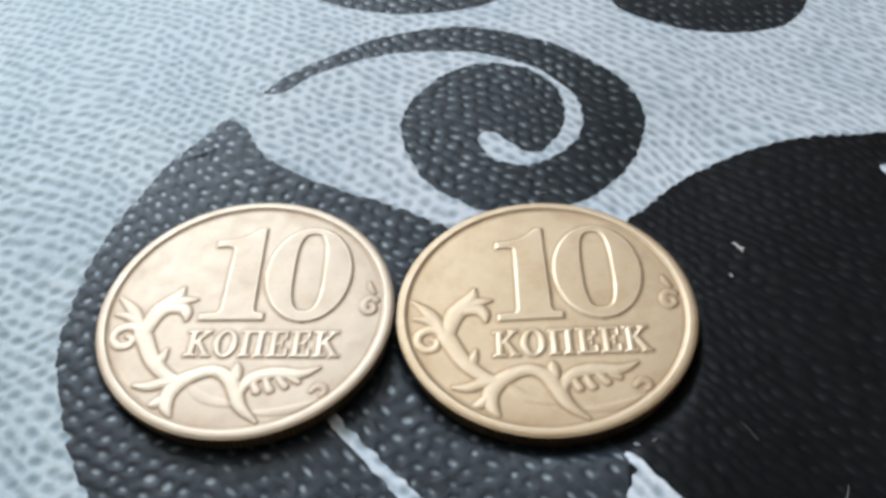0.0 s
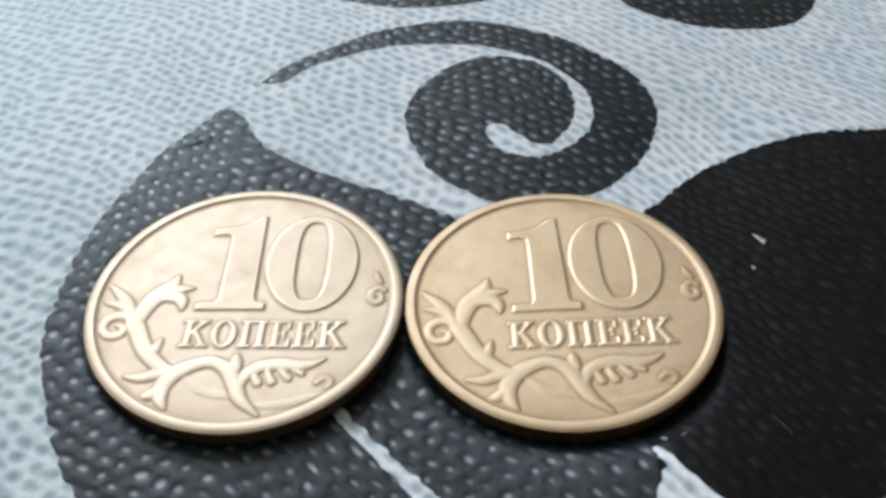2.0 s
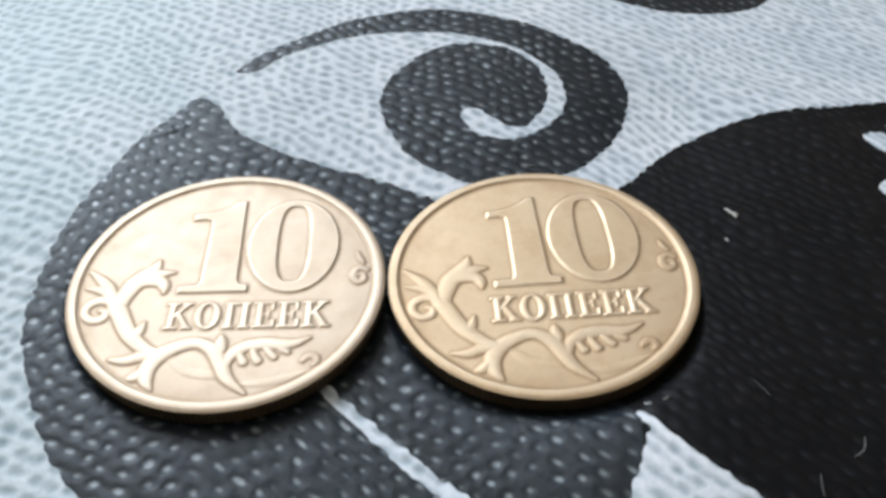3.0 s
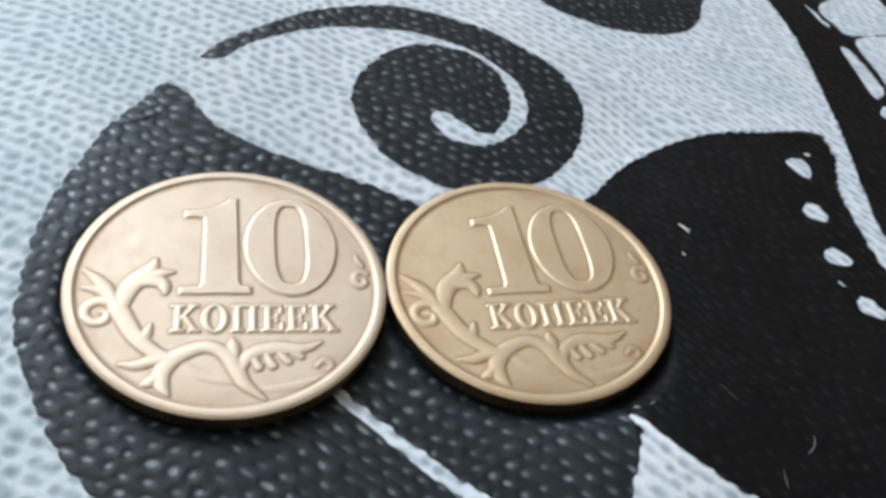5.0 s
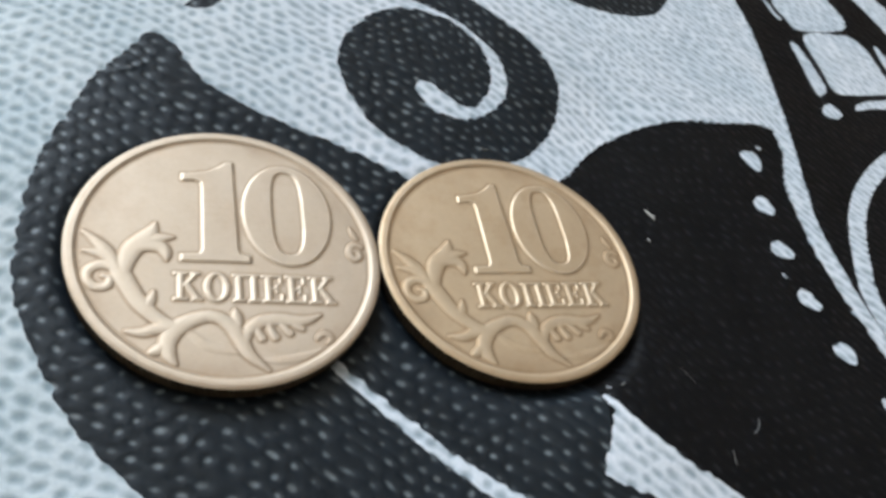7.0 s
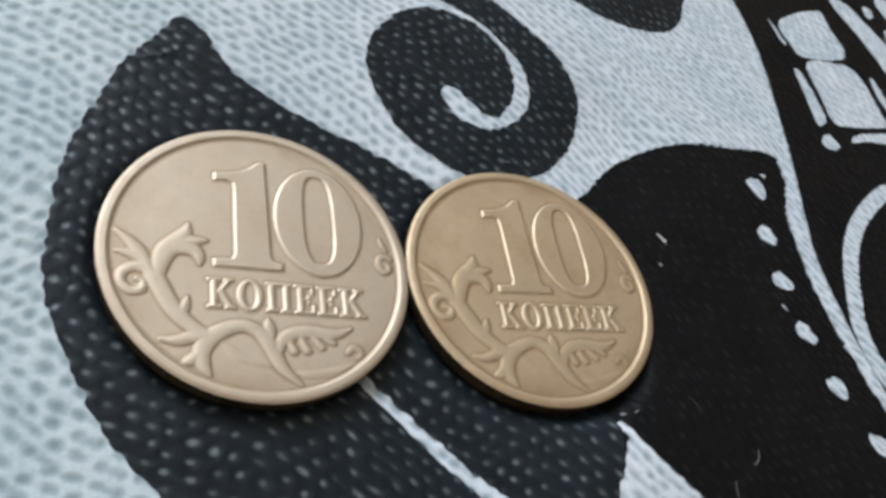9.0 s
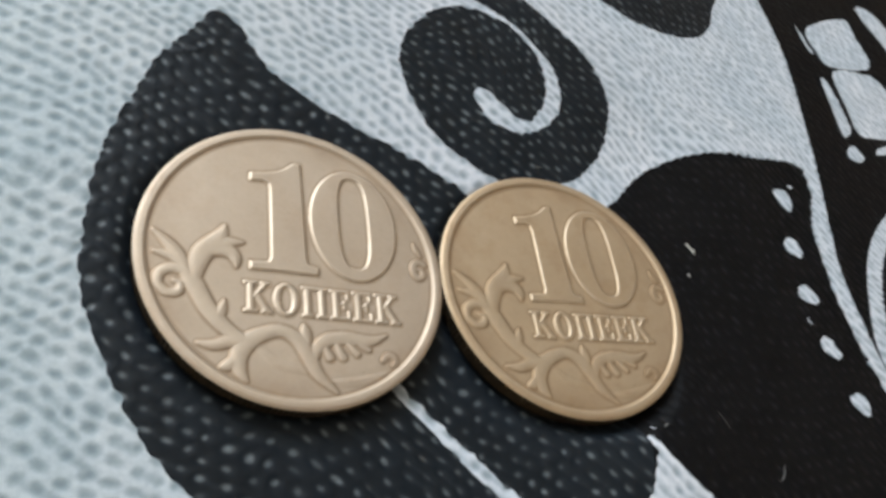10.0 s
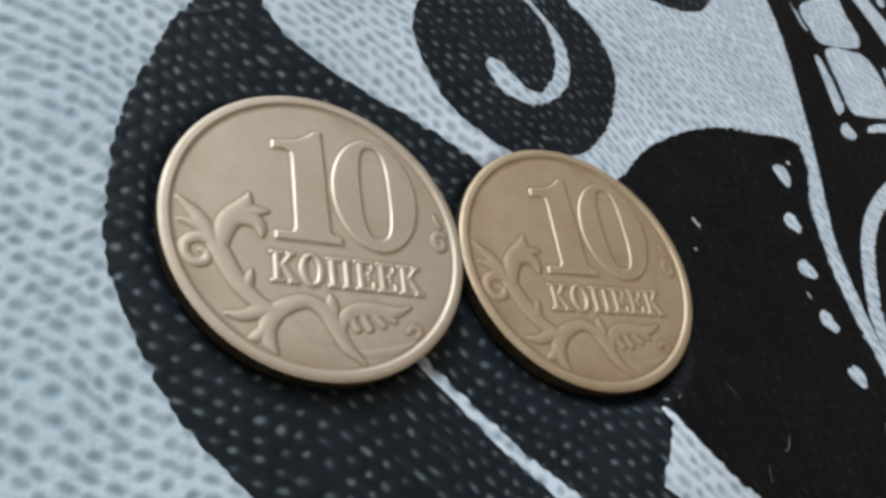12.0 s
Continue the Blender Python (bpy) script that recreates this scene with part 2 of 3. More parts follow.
def value_noise(x, y, size, seed):
    """Smooth random field between -1 and 1 with cells of that size."""
    rng = np.random.RandomState(seed)
    table = rng.uniform(-1, 1, (64, 64))
    u, v = x / size, y / size
    i, j = np.floor(u).astype(int), np.floor(v).astype(int)
    f, g = u - i, v - j
    f, g = f * f * (3 - 2 * f), g * g * (3 - 2 * g)
    at = lambda a, b: table[a % 64, b % 64]
    return (at(i, j) * (1 - f) + at(i + 1, j) * f) * (1 - g) + (at(i, j + 1) * (1 - f) + at(i + 1, j + 1) * f) * g


# ---- room ----
def room():
    r, w = ROOM, WIN
    th = 0.15
    bm = box(bmesh.new(), r["x0"] - th, r["x1"] + th, r["y0"] - th, r["y1"] + th, r["z0"] - 0.1, r["z0"])
    tagged(part("floor", bm, FLOOR, None), "brown wooden floor under the table", "floor", kind="structure")
    bm = box(bmesh.new(), r["x0"] - th, r["x1"] + th, r["y0"] - th, r["y1"] + th, r["z1"], r["z1"] + 0.1)
    tagged(part("ceiling", bm, CEILING, None), "plain off-white painted ceiling", "ceiling", kind="structure")
    sides = (("wall_south", (r["x0"], r["x1"], r["y0"] - th, r["y0"])), ("wall_west", (r["x0"] - th, r["x0"], r["y0"] - th, r["y1"] + th)),
             ("wall_east", (r["x1"], r["x1"] + th, r["y0"] - th, r["y1"] + th)))
    for name, (x0, x1, y0, y1) in sides:
        tagged(part(name, box(bmesh.new(), x0, x1, y0, y1, r["z0"], r["z1"]), WALL, None), "plain warm beige painted wall", "wall", kind="structure")
    bm = bmesh.new()
    y0, y1 = r["y1"], r["y1"] + th
    box(bm, r["x0"], w["x0"], y0, y1, r["z0"], r["z1"])
    box(bm, w["x1"], r["x1"], y0, y1, r["z0"], r["z1"])
    box(bm, w["x0"], w["x1"], y0, y1, r["z0"], w["z0"])
    box(bm, w["x0"], w["x1"], y0, y1, w["z1"], r["z1"])
    tagged(part("wall_north", bm, WALL, None), "plain warm beige wall with a window opening", "wall", kind="structure")
    win = tagged(new("window_1"), "white painted window in the wall", "window", kind="structure")
    win.location = (w["x0"], y1 - 0.05, w["z0"])
    wx, wz = w["x1"] - w["x0"], w["z1"] - w["z0"]
    for x0, x1, z0, z1 in ((0, 0.05, 0, wz), (wx - 0.05, wx, 0, wz), (0.05, wx - 0.05, 0, 0.05), (0.05, wx - 0.05, wz - 0.05, wz)):
        part("window_frame", box(bmesh.new(), x0, x1, -0.02, 0.03, z0, z1), FRAME, win)
    pane = part("pane", box(bmesh.new(), 0.05, wx - 0.05, 0.004, 0.010, 0.05, wz - 0.05), GLASS, win)
    pane.visible_shadow = False


room()


def table():
    top_z, x0, x1, y0, y1 = -0.0016, -0.55, 0.65, -0.22, 0.55
    t = tagged(new("table"), "brown wooden table under the patterned oilcloth", "table")
    t.location = (0, 0, ROOM["z0"])
    up = -ROOM["z0"]
    bm = box(bmesh.new(), x0, x1, y0, y1, up + top_z - 0.03, up + top_z)
    bmesh.ops.bevel(bm, geom=bm.edges[:], offset=0.004, segments=3, affect="EDGES")
    part("tabletop", bm, WOOD, t)
    for x in (x0 + 0.06, x1 - 0.06):
        for y in (y0 + 0.06, y1 - 0.06):
            bm = bmesh.new()
            bmesh.ops.create_cone(bm, cap_ends=True, segments=20, radius1=0.018, radius2=0.028, depth=up + top_z - 0.03,
                                  matrix=Matrix.Translation((x, y, (up + top_z - 0.03) / 2)))
            part("leg", bm, WOOD, t)


table()

# ---- the cloth ----
COIN_X, COIN_R, COIN_T = 8.805, 8.75, 1.25
TILTS = ((-0.0134, 0.0026), (0.0394, -0.0266))  # slopes of each coin along x and y
BASE = 0.05                                # the middle of a coin's underside
X0, X1, Y0, Y1 = -45.0, 76.0, -23.0, 50.0


# slow waves of the cloth: heights over a coarse net of places
WAVE_X, WAVE_Y, WAVE = (-20, -2, 16, 34, 52), (-12, 6, 24, 42), 13.0
WAVES = ((-0.01, 0.49, 0.455, -0.02), (-0.25, -0.735, -0.23, -0.01), (0.175, -0.315, 0.44, 0.26), (0.315, 0.02, -0.015, -0.02), (0.11, 0.09, 0.03, 0.01))


CREASE = ((-15.4, 13.8), (-14.5, 14.15), (-13.45, 15.1))  # a pinched fold near the leaf's tip


def lie(x, y):
    """How the cloth lies, without its weave: slight waves, and pressed down under the coins."""
    z = 0.607 + 0.216 * np.clip(x, -45, 70) / 20 + 0.143 * np.clip(y, -30, 60) / 20
    for wx, column in zip(WAVE_X, WAVES):
        for wy, high in zip(WAVE_Y, column):
            z = z + high * np.exp(-((x - wx) ** 2 + (y - wy) ** 2) / (2 * WAVE ** 2))
    z = z + 1.138 * np.exp(-((x - 14) ** 2 + (y + 11) ** 2) / 50) - 0.6 * np.exp(-((x - 19) ** 2 + (y - 13.5) ** 2) / 40)
    for (ax, ay), (bx, by) in zip(CREASE, CREASE[1:]):
        k = np.clip(((x - ax) * (bx - ax) + (y - ay) * (by - ay)) / ((bx - ax) ** 2 + (by - ay) ** 2), 0, 1)
        z = z + 0.045 * np.exp(-((x - ax - k * (bx - ax)) ** 2 + (y - ay - k * (by - ay)) ** 2) / 0.03)
    for cx, (a, b) in zip((-COIN_X, COIN_X), TILTS):
        r = np.hypot(x - cx, y)
        k = np.where(r > COIN_R, COIN_R / np.maximum(r, 1e-9), 1)
        cap = BASE - 0.09 + (a * (x - cx) + b * y) * k + np.maximum(r - 8.6, 0) * 0.75
        e = z - cap
        z = z - 0.5 * (e + np.sqrt(e * e + 0.03))
    return z


def chance(i, j, seed):
    """A random number between 0 and 1 for each pair of whole numbers."""
    h = (i.astype(np.int64) * 73856093) ^ (j.astype(np.int64) * 19349663) ^ (seed * 83492791)
    h = (h ^ (h >> 13)) * 1274126177
    return ((h ^ (h >> 16)) & 0xFFFF) / 65535.0


PIT_U, PIT_V = 1.24, 0.82  # how far apart the pits lie, along and across the weave


def pits(x, y):
    """The pits pressed into the cloth in staggered rows, many run together into grooves: 0 on the flat, 1 at the bottom of a pit."""
    wx = x + 0.9 * value_noise(x, y, 7.0, 3) + 0.22 * value_noise(x, y, 2.1, 4)
    wy = y + 0.9 * value_noise(x, y, 8.0, 5) + 0.22 * value_noise(x, y, 2.4, 6) + 0.0065 * (x - 5) ** 2
    turn = radians(-39)
    u, v = wx * math.cos(turn) + wy * math.sin(turn), -wx * math.sin(turn) + wy * math.cos(turn)
    deep = np.zeros(len(x))
    row = np.round(v / PIT_V)
    for dj in (-1, 0, 1):
        j = row + dj
        shift = 0.5 * np.mod(j, 2) + 0.22 * chance(j, j, 1)
        col = np.round(u / PIT_U - shift)
        for di in (-1, 0, 1):
            i = col + di
            du = u - (i + shift + 0.28 * (chance(i, j, 2) - 0.5)) * PIT_U
            dv = v - (j + 0.30 * (chance(i, j, 3) - 0.5)) * PIT_V
            su, sv = 0.25 + 0.17 * chance(i, j, 5), 0.18 + 0.06 * chance(i, j, 6)
            k = (du / su) ** 2 + ((dv + 0.2 * (chance(i, j, 4) - 0.5) * du) / sv) ** 2
            deep = np.maximum(deep, (0.70 + 0.30 * chance(i, j, 7)) * np.exp(-0.5 * k ** 1.2))
            over = np.maximum(np.abs(du - 0.5 * PIT_U) - 0.45 * PIT_U, 0)
            k = (over / 0.2) ** 2 + (dv / (0.8 * sv)) ** 2
            deep = np.maximum(deep, np.where(chance(i, j, 8) < 0.45 + 0.25 * np.clip(x / 15, -0.4, 1), 0.34 + 0.26 * chance(i, j, 9), 0.12) * np.exp(-0.5 * k))
    return np.clip(deep + 0.05 * value_noise(x, y, 0.4, 8), 0, 1)


PIT_DEPTH = 0.055
cloth_sheet = Sheet(X0, X1, Y0, Y1, 0.11)
cx, cy = cloth_sheet.x, cloth_sheet.y
rim = np.minimum(np.minimum(cx - X0, X1 - cx), np.minimum(cy - Y0, Y1 - cy))
fade = np.clip(rim / 6, 0, 1) ** 2 * (3 - 2 * np.clip(rim / 6, 0, 1))
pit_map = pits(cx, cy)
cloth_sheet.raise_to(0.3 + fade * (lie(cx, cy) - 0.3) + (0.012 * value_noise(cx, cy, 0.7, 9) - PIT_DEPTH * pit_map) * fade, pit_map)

cloth = tagged(new("tablecloth"), "white oilcloth with black scroll and leaf print, woven texture", "tablecloth")


def motif(name, sd, mat=BLACK, label=""):
    mesh_object(name, cloth_sheet.piece(name, sd), mat, cloth, label)


ragged = 0.22 * (pit_map - 0.25) + 0.06 * value_noise(cx, cy, 0.5, 11) + 0.05 * value_noise(cx, cy, 0.27, 12)


def shape(*runs):
    return polygon(cloth_sheet, outline(*runs)) + ragged


# leaf that the pale coin lies on
leaf_right = [(-13.1, 18.1), (-11.7, 16.8), (-10.5, 14.6), (-8.55, 13.05), (-6.35, 11.8), (-4.25, 10.95), (-1.3, 9.85), (1.0, 8.7), (3.0, 7.6), (6.0, 5.5)]
leaf_foot = [(11.0, -20.0), (2.0, -21.5), (-6.0, -19.0), (-10.5, -16.2), (-13.9, -13.0)]
leaf_left = [(-13.9, -13.0), (-15.9, -10.8), (-17.5, -8.2), (-18.8, -5.3), (-19.7, -2.7), (-19.9, 0.0), (-19.8, 2.6), (-19.5, 5.0), (-18.7, 8.1), (-17.7, 10.5), (-16.7, 13.1), (-15.2, 15.3), (-14.0, 17.2), (-13.1, 18.1)]

# the dark petal beside it; a pale line parts the two
line = stroke(cloth_sheet, smooth_line([(-3.3, -6.6), (-1.1, -8.9), (0.8, -10.9), (2.5, -12.6), (4.9, -14.6), (7.5, -16.3), (12.0, -19.4)]),
              np.linspace(0.32, 0.55, 37)) + ragged
petal_top = [(6.0, 5.5), (10.0, 4.0), (13.0, 5.9), (14.9, 7.95), (16.2, 9.1), (18.4, 11.15), (21.1, 12.87), (24.1, 14.07), (27.5, 14.87), (32.0, 15.05), (35.0, 15.25), (36.7, 14.8)]
petal_side = [(36.7, 14.7), (36.5, 12.3), (35.6, 10.1), (34.9, 7.6), (34.7, 4.0), (34.7, 1.0), (35.0, -1.5), (35.6, -4.2), (36.5, -8.0), (38.5, -14.0), (41.0, -21.0)]
petal_foot = [(41.0, -21.0), (26.0, -22.5), (11.0, -20.0)]
dark = shape(leaf_right, petal_top, petal_side, petal_foot, leaf_foot, leaf_left)
reach = polygon(cloth_sheet, outline([(-22, -24), (-22, 20), (8, 20)], [(8, 20), (6.0, 5.5)], [(6.0, 5.5), (9.5, -3.0), (12.45, -10.0)], [(12.45, -10.0), (12.2, -13.0), (13.5, -16.2), (17.0, -24.0)]), 40.0)
leaf, petal = np.maximum(dark, reach), np.maximum(dark, -reach)
wedge = shape([(12.2, -9.7), (12.8, -9.6), (13.5, -10.7), (15.1, -12.4), (16.7, -13.9), (18.7, -15.3), (21.3, -17.4)],
              [(21.3, -17.4), (18.0, -17.8), (14.9, -16.4)], [(14.9, -16.4), (12.0, -14.9), (11.1, -14.3)], [(11.1, -14.3), (11.3, -13.5), (12.1, -12.0), (12.6, -10.4), (12.2, -9.7)])


def blob(x, y, rx, ry, turn):
    a = np.linspace(0, 2 * np.pi, 14, endpoint=False)
    w = 1 + 0.10 * np.sin(3 * a + x) + 0.06 * np.cos(2 * a + y)
    px, py = rx * w * np.cos(a), ry * w * np.sin(a)
    c, s = math.cos(radians(turn)), math.sin(radians(turn))
    return polygon(cloth_sheet, np.stack([x + px * c - py * s, y + px * s + py * c], 1)) + 0.6 * ragged


dots = [blob(32.85, 11.1, 0.82, 1.12, 30), blob(31.9, 6.35, 0.78, 1.0, 50), blob(31.55, 2.1, 0.8, 1.0, 60), blob(31.8, -2.3, 0.76, 0.98, 50),
        blob(32.75, -6.65, 0.75, 1.0, 45), blob(34.65, -11.0, 0.75, 1.0, 40)]
flecks = [blob(34.1, 12.5, 0.14, 0.3, 60), blob(30.7, -0.2, 0.15, 0.35, 30), blob(13.0, -9.0, 0.08, 0.2, 70)]
petal = np.maximum(petal, -np.minimum.reduce([wedge, line, *dots, *flecks]))
leaf = np.maximum(leaf, -np.minimum(line, wedge))

# scroll above the coins
scroll_out = [(-11.3, 20.9), (-10.0, 22.8), (-8.0, 24.6), (-5.9, 26.1), (-3.5, 27.6), (-0.9, 28.5), (2.6, 29.1), (5.3, 28.8), (7.8, 28.0), (10.3, 26.8), (12.8, 25.0), (14.9, 23.1), (16.5, 20.9), (17.2, 18.4), (16.9, 16.0), (16.0, 13.8), (14.5, 11.7), (12.8, 10.1), (10.8, 9.2), (7.8, 8.7), (5.2, 9.0), (3.7, 10.0), (2.2, 11.0), (1.0, 12.5), (0.0, 14.6), (-0.6, 17.15), (-0.3, 19.2), (0.75, 21.15), (2.45, 23.0), (4.1, 23.95), (5.75, 24.25), (7.85, 23.85), (9.5, 22.95), (11.0, 21.2), (11.5, 18.85), (11.15, 16.8), (10.3, 15.3), (9.4, 14.4), (8.3, 14.6), (7.6, 15.2), (6.8, 16.0)]
scroll_in = [(6.9, 16.1), (6.0, 16.6), (5.2, 16.3), (5.2, 15.4), (5.8, 14.3), (6.7, 13.6), (7.7, 13.2), (8.7, 13.3), (10.0, 13.7), (11.0, 14.4), (12.0, 15.5), (12.6, 17.0), (12.7, 18.6), (12.1, 20.5), (10.9, 22.1), (9.3, 23.7), (7.3, 24.7), (5.2, 25.6), (3.1, 25.9), (0.5, 26.0), (-1.6, 25.8), (-3.8, 25.2), (-5.9, 24.2), (-7.9, 23.0), (-9.6, 21.2), (-11.3, 20.9)]
scroll = shape(scroll_out, scroll_in)

# the feet of two more motifs further off
drop_a = shape([(15.9, 32.6), (17.1, 30.3), (19.9, 28.3), (22.8, 27.2), (26.3, 27.0), (29.3, 27.8), (31.4, 29.7), (32.4, 32.0), (33.7, 34.4), (32.6, 38.0), (28.5, 39.6)],
               [(28.5, 39.6), (24.0, 36.5), (20.5, 33.2), (15.9, 32.6)])
drop_b = shape([(-10.0, 34.6), (-6.8, 32.6), (-3.8, 31.6), (-0.9, 31.1), (2.9, 31.3), (5.6, 31.9), (8.2, 33.6)], [(8.2, 33.6), (6.0, 38.5), (-1.0, 40.5), (-7.5, 38.3), (-10.0, 34.6)])

# the wing-like band with its panes
band = shape([(39.7, 37.0), (40.4, 31.0), (40.2, 26.3), (39.6, 21.9), (38.9, 17.4), (38.2, 13.7), (37.4, 10.0), (36.6, 6.4), (36.3, 3.9), (36.4, 1.3), (36.6, -1.4), (37.1, -5.0), (38.1, -9.0), (40.2, -13.5), (43.8, -20.0)],
             [(43.8, -20.0), (58.0, -16.0), (73.0, -4.0), (74.5, 22.0), (73.0, 46.0)], [(73.0, 46.0), (55.0, 47.5), (39.7, 37.0)])
pane_shapes = [
    [(45.7, 33.9), (52.7, 37.3), (53.4, 34.7), (53.9, 32.0), (52.7, 30.2), (46.9, 29.1), (45.8, 30.5)],
    [(44.0, 33.9), (44.5, 33.0), (45.1, 30.4), (44.5, 30.9)],
    [(46.9, 28.4), (52.6, 29.4), (54.3, 28.1), (54.6, 25.6), (54.8, 22.2), (54.2, 21.5), (48.7, 20.5), (46.6, 20.9), (46.6, 23.6)],
    [(44.5, 26.8), (45.4, 26.6), (45.8, 23.4), (45.8, 21.1), (44.8, 19.9), (44.2, 20.3), (44.3, 23.1)],
    [(55.9, 28.5), (56.5, 27.6), (56.9, 25.3), (58.2, 23.1), (56.7, 22.4), (56.0, 24.0), (55.5, 25.8)],
    [(55.8, 39.7), (58.3, 40.2), (59.9, 38.1), (61.7, 35.0), (63.4, 31.3), (59.9, 27.0), (59.1, 30.6), (57.9, 34.5)],
    [(64.2, 41.9), (66.8, 42.9), (68.6, 39.4), (66.0, 37.1)],
    [(63.3, 37.3), (65.4, 37.0), (64.5, 35.1), (62.6, 35.2)],
    [(48.1, 18.5), (48.9, 19.5), (52.4, 20.4), (57.0, 20.8), (56.6, 19.3), (50.9, 19.1)],
    [(61.4, 40.4), (62.5, 40.4), (62.4, 39.1), (61.1, 38.7)],
]


def loose(pts):
    return polygon(cloth_sheet, smooth_line(pts, 5, True)) + 0.6 * ragged


panes = [loose(p) for p in pane_shapes]
panes.append(blob(44.8, 17.95, 0.9, 1.2, -50))
ring = stroke(cloth_sheet, smooth_line([(57.5, 13.8), (54.5, 14.2), (51.4, 13.5), (49.1, 12.9), (46.2, 11.1), (43.6, 9.0), (41.6, 6.8), (40.0, 4.2), (38.9, 1.6), (38.1, -0.6), (37.8, -3.2), (38.7, -7.0), (41.2, -11.0)]),
              np.linspace(0.7, 0.85, 73)) + 0.6 * ragged
leaflet = loose([(51.8, 5.6), (50.3, 3.6), (48.2, 0.8), (46.6, -2.6), (48.3, -1.0), (50.4, 2.2)])
panes.append(leaflet)
band = np.maximum(band, -np.minimum.reduce([*panes, ring]))

motif("printed_leaf", leaf, label="black printed leaf with worn pale thread tops")
motif("printed_petal", petal, DEEP_BLACK, label="deep black printed petal with white dots")
motif("printed_scroll", scroll, label="black printed spiral scroll with a thin tail")
motif("printed_drop", drop_a)
motif("printed_drop", drop_b)
motif("printed_band", band, DEEP_BLACK, label="black printed wing-like band with pale panes")
for d in dots:
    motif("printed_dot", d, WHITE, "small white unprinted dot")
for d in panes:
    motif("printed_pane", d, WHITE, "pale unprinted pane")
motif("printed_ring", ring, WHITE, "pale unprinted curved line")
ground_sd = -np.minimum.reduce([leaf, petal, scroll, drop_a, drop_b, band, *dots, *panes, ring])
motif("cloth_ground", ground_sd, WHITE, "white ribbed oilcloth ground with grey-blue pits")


def cloth_border():
    """The rest of the cloth, out to its hem at the table's edge."""
    bm = bmesh.new()
    ox0, ox1, oy0, oy1 = -535, 635, -205, 535
    for x0, x1, y0, y1 in ((ox0, X0, oy0, oy1), (X1, ox1, oy0, oy1), (X0, X1, oy0, Y0), (X0, X1, Y1, oy1)):
        box(bm, x0 * MM, x1 * MM, y0 * MM, y1 * MM, -1.6 * MM, 0.3 * MM)
    ob = part("cloth_border", bm, WHITE, cloth)
    a = ob.data.attributes.new("relief", "FLOAT", "POINT")
    a.data.foreach_set("value", np.full(len(ob.data.vertices), 0.1, np.float32))


cloth_border()


# ---- the coins ----
FIELD, RIM_IN = 1.12, 8.14


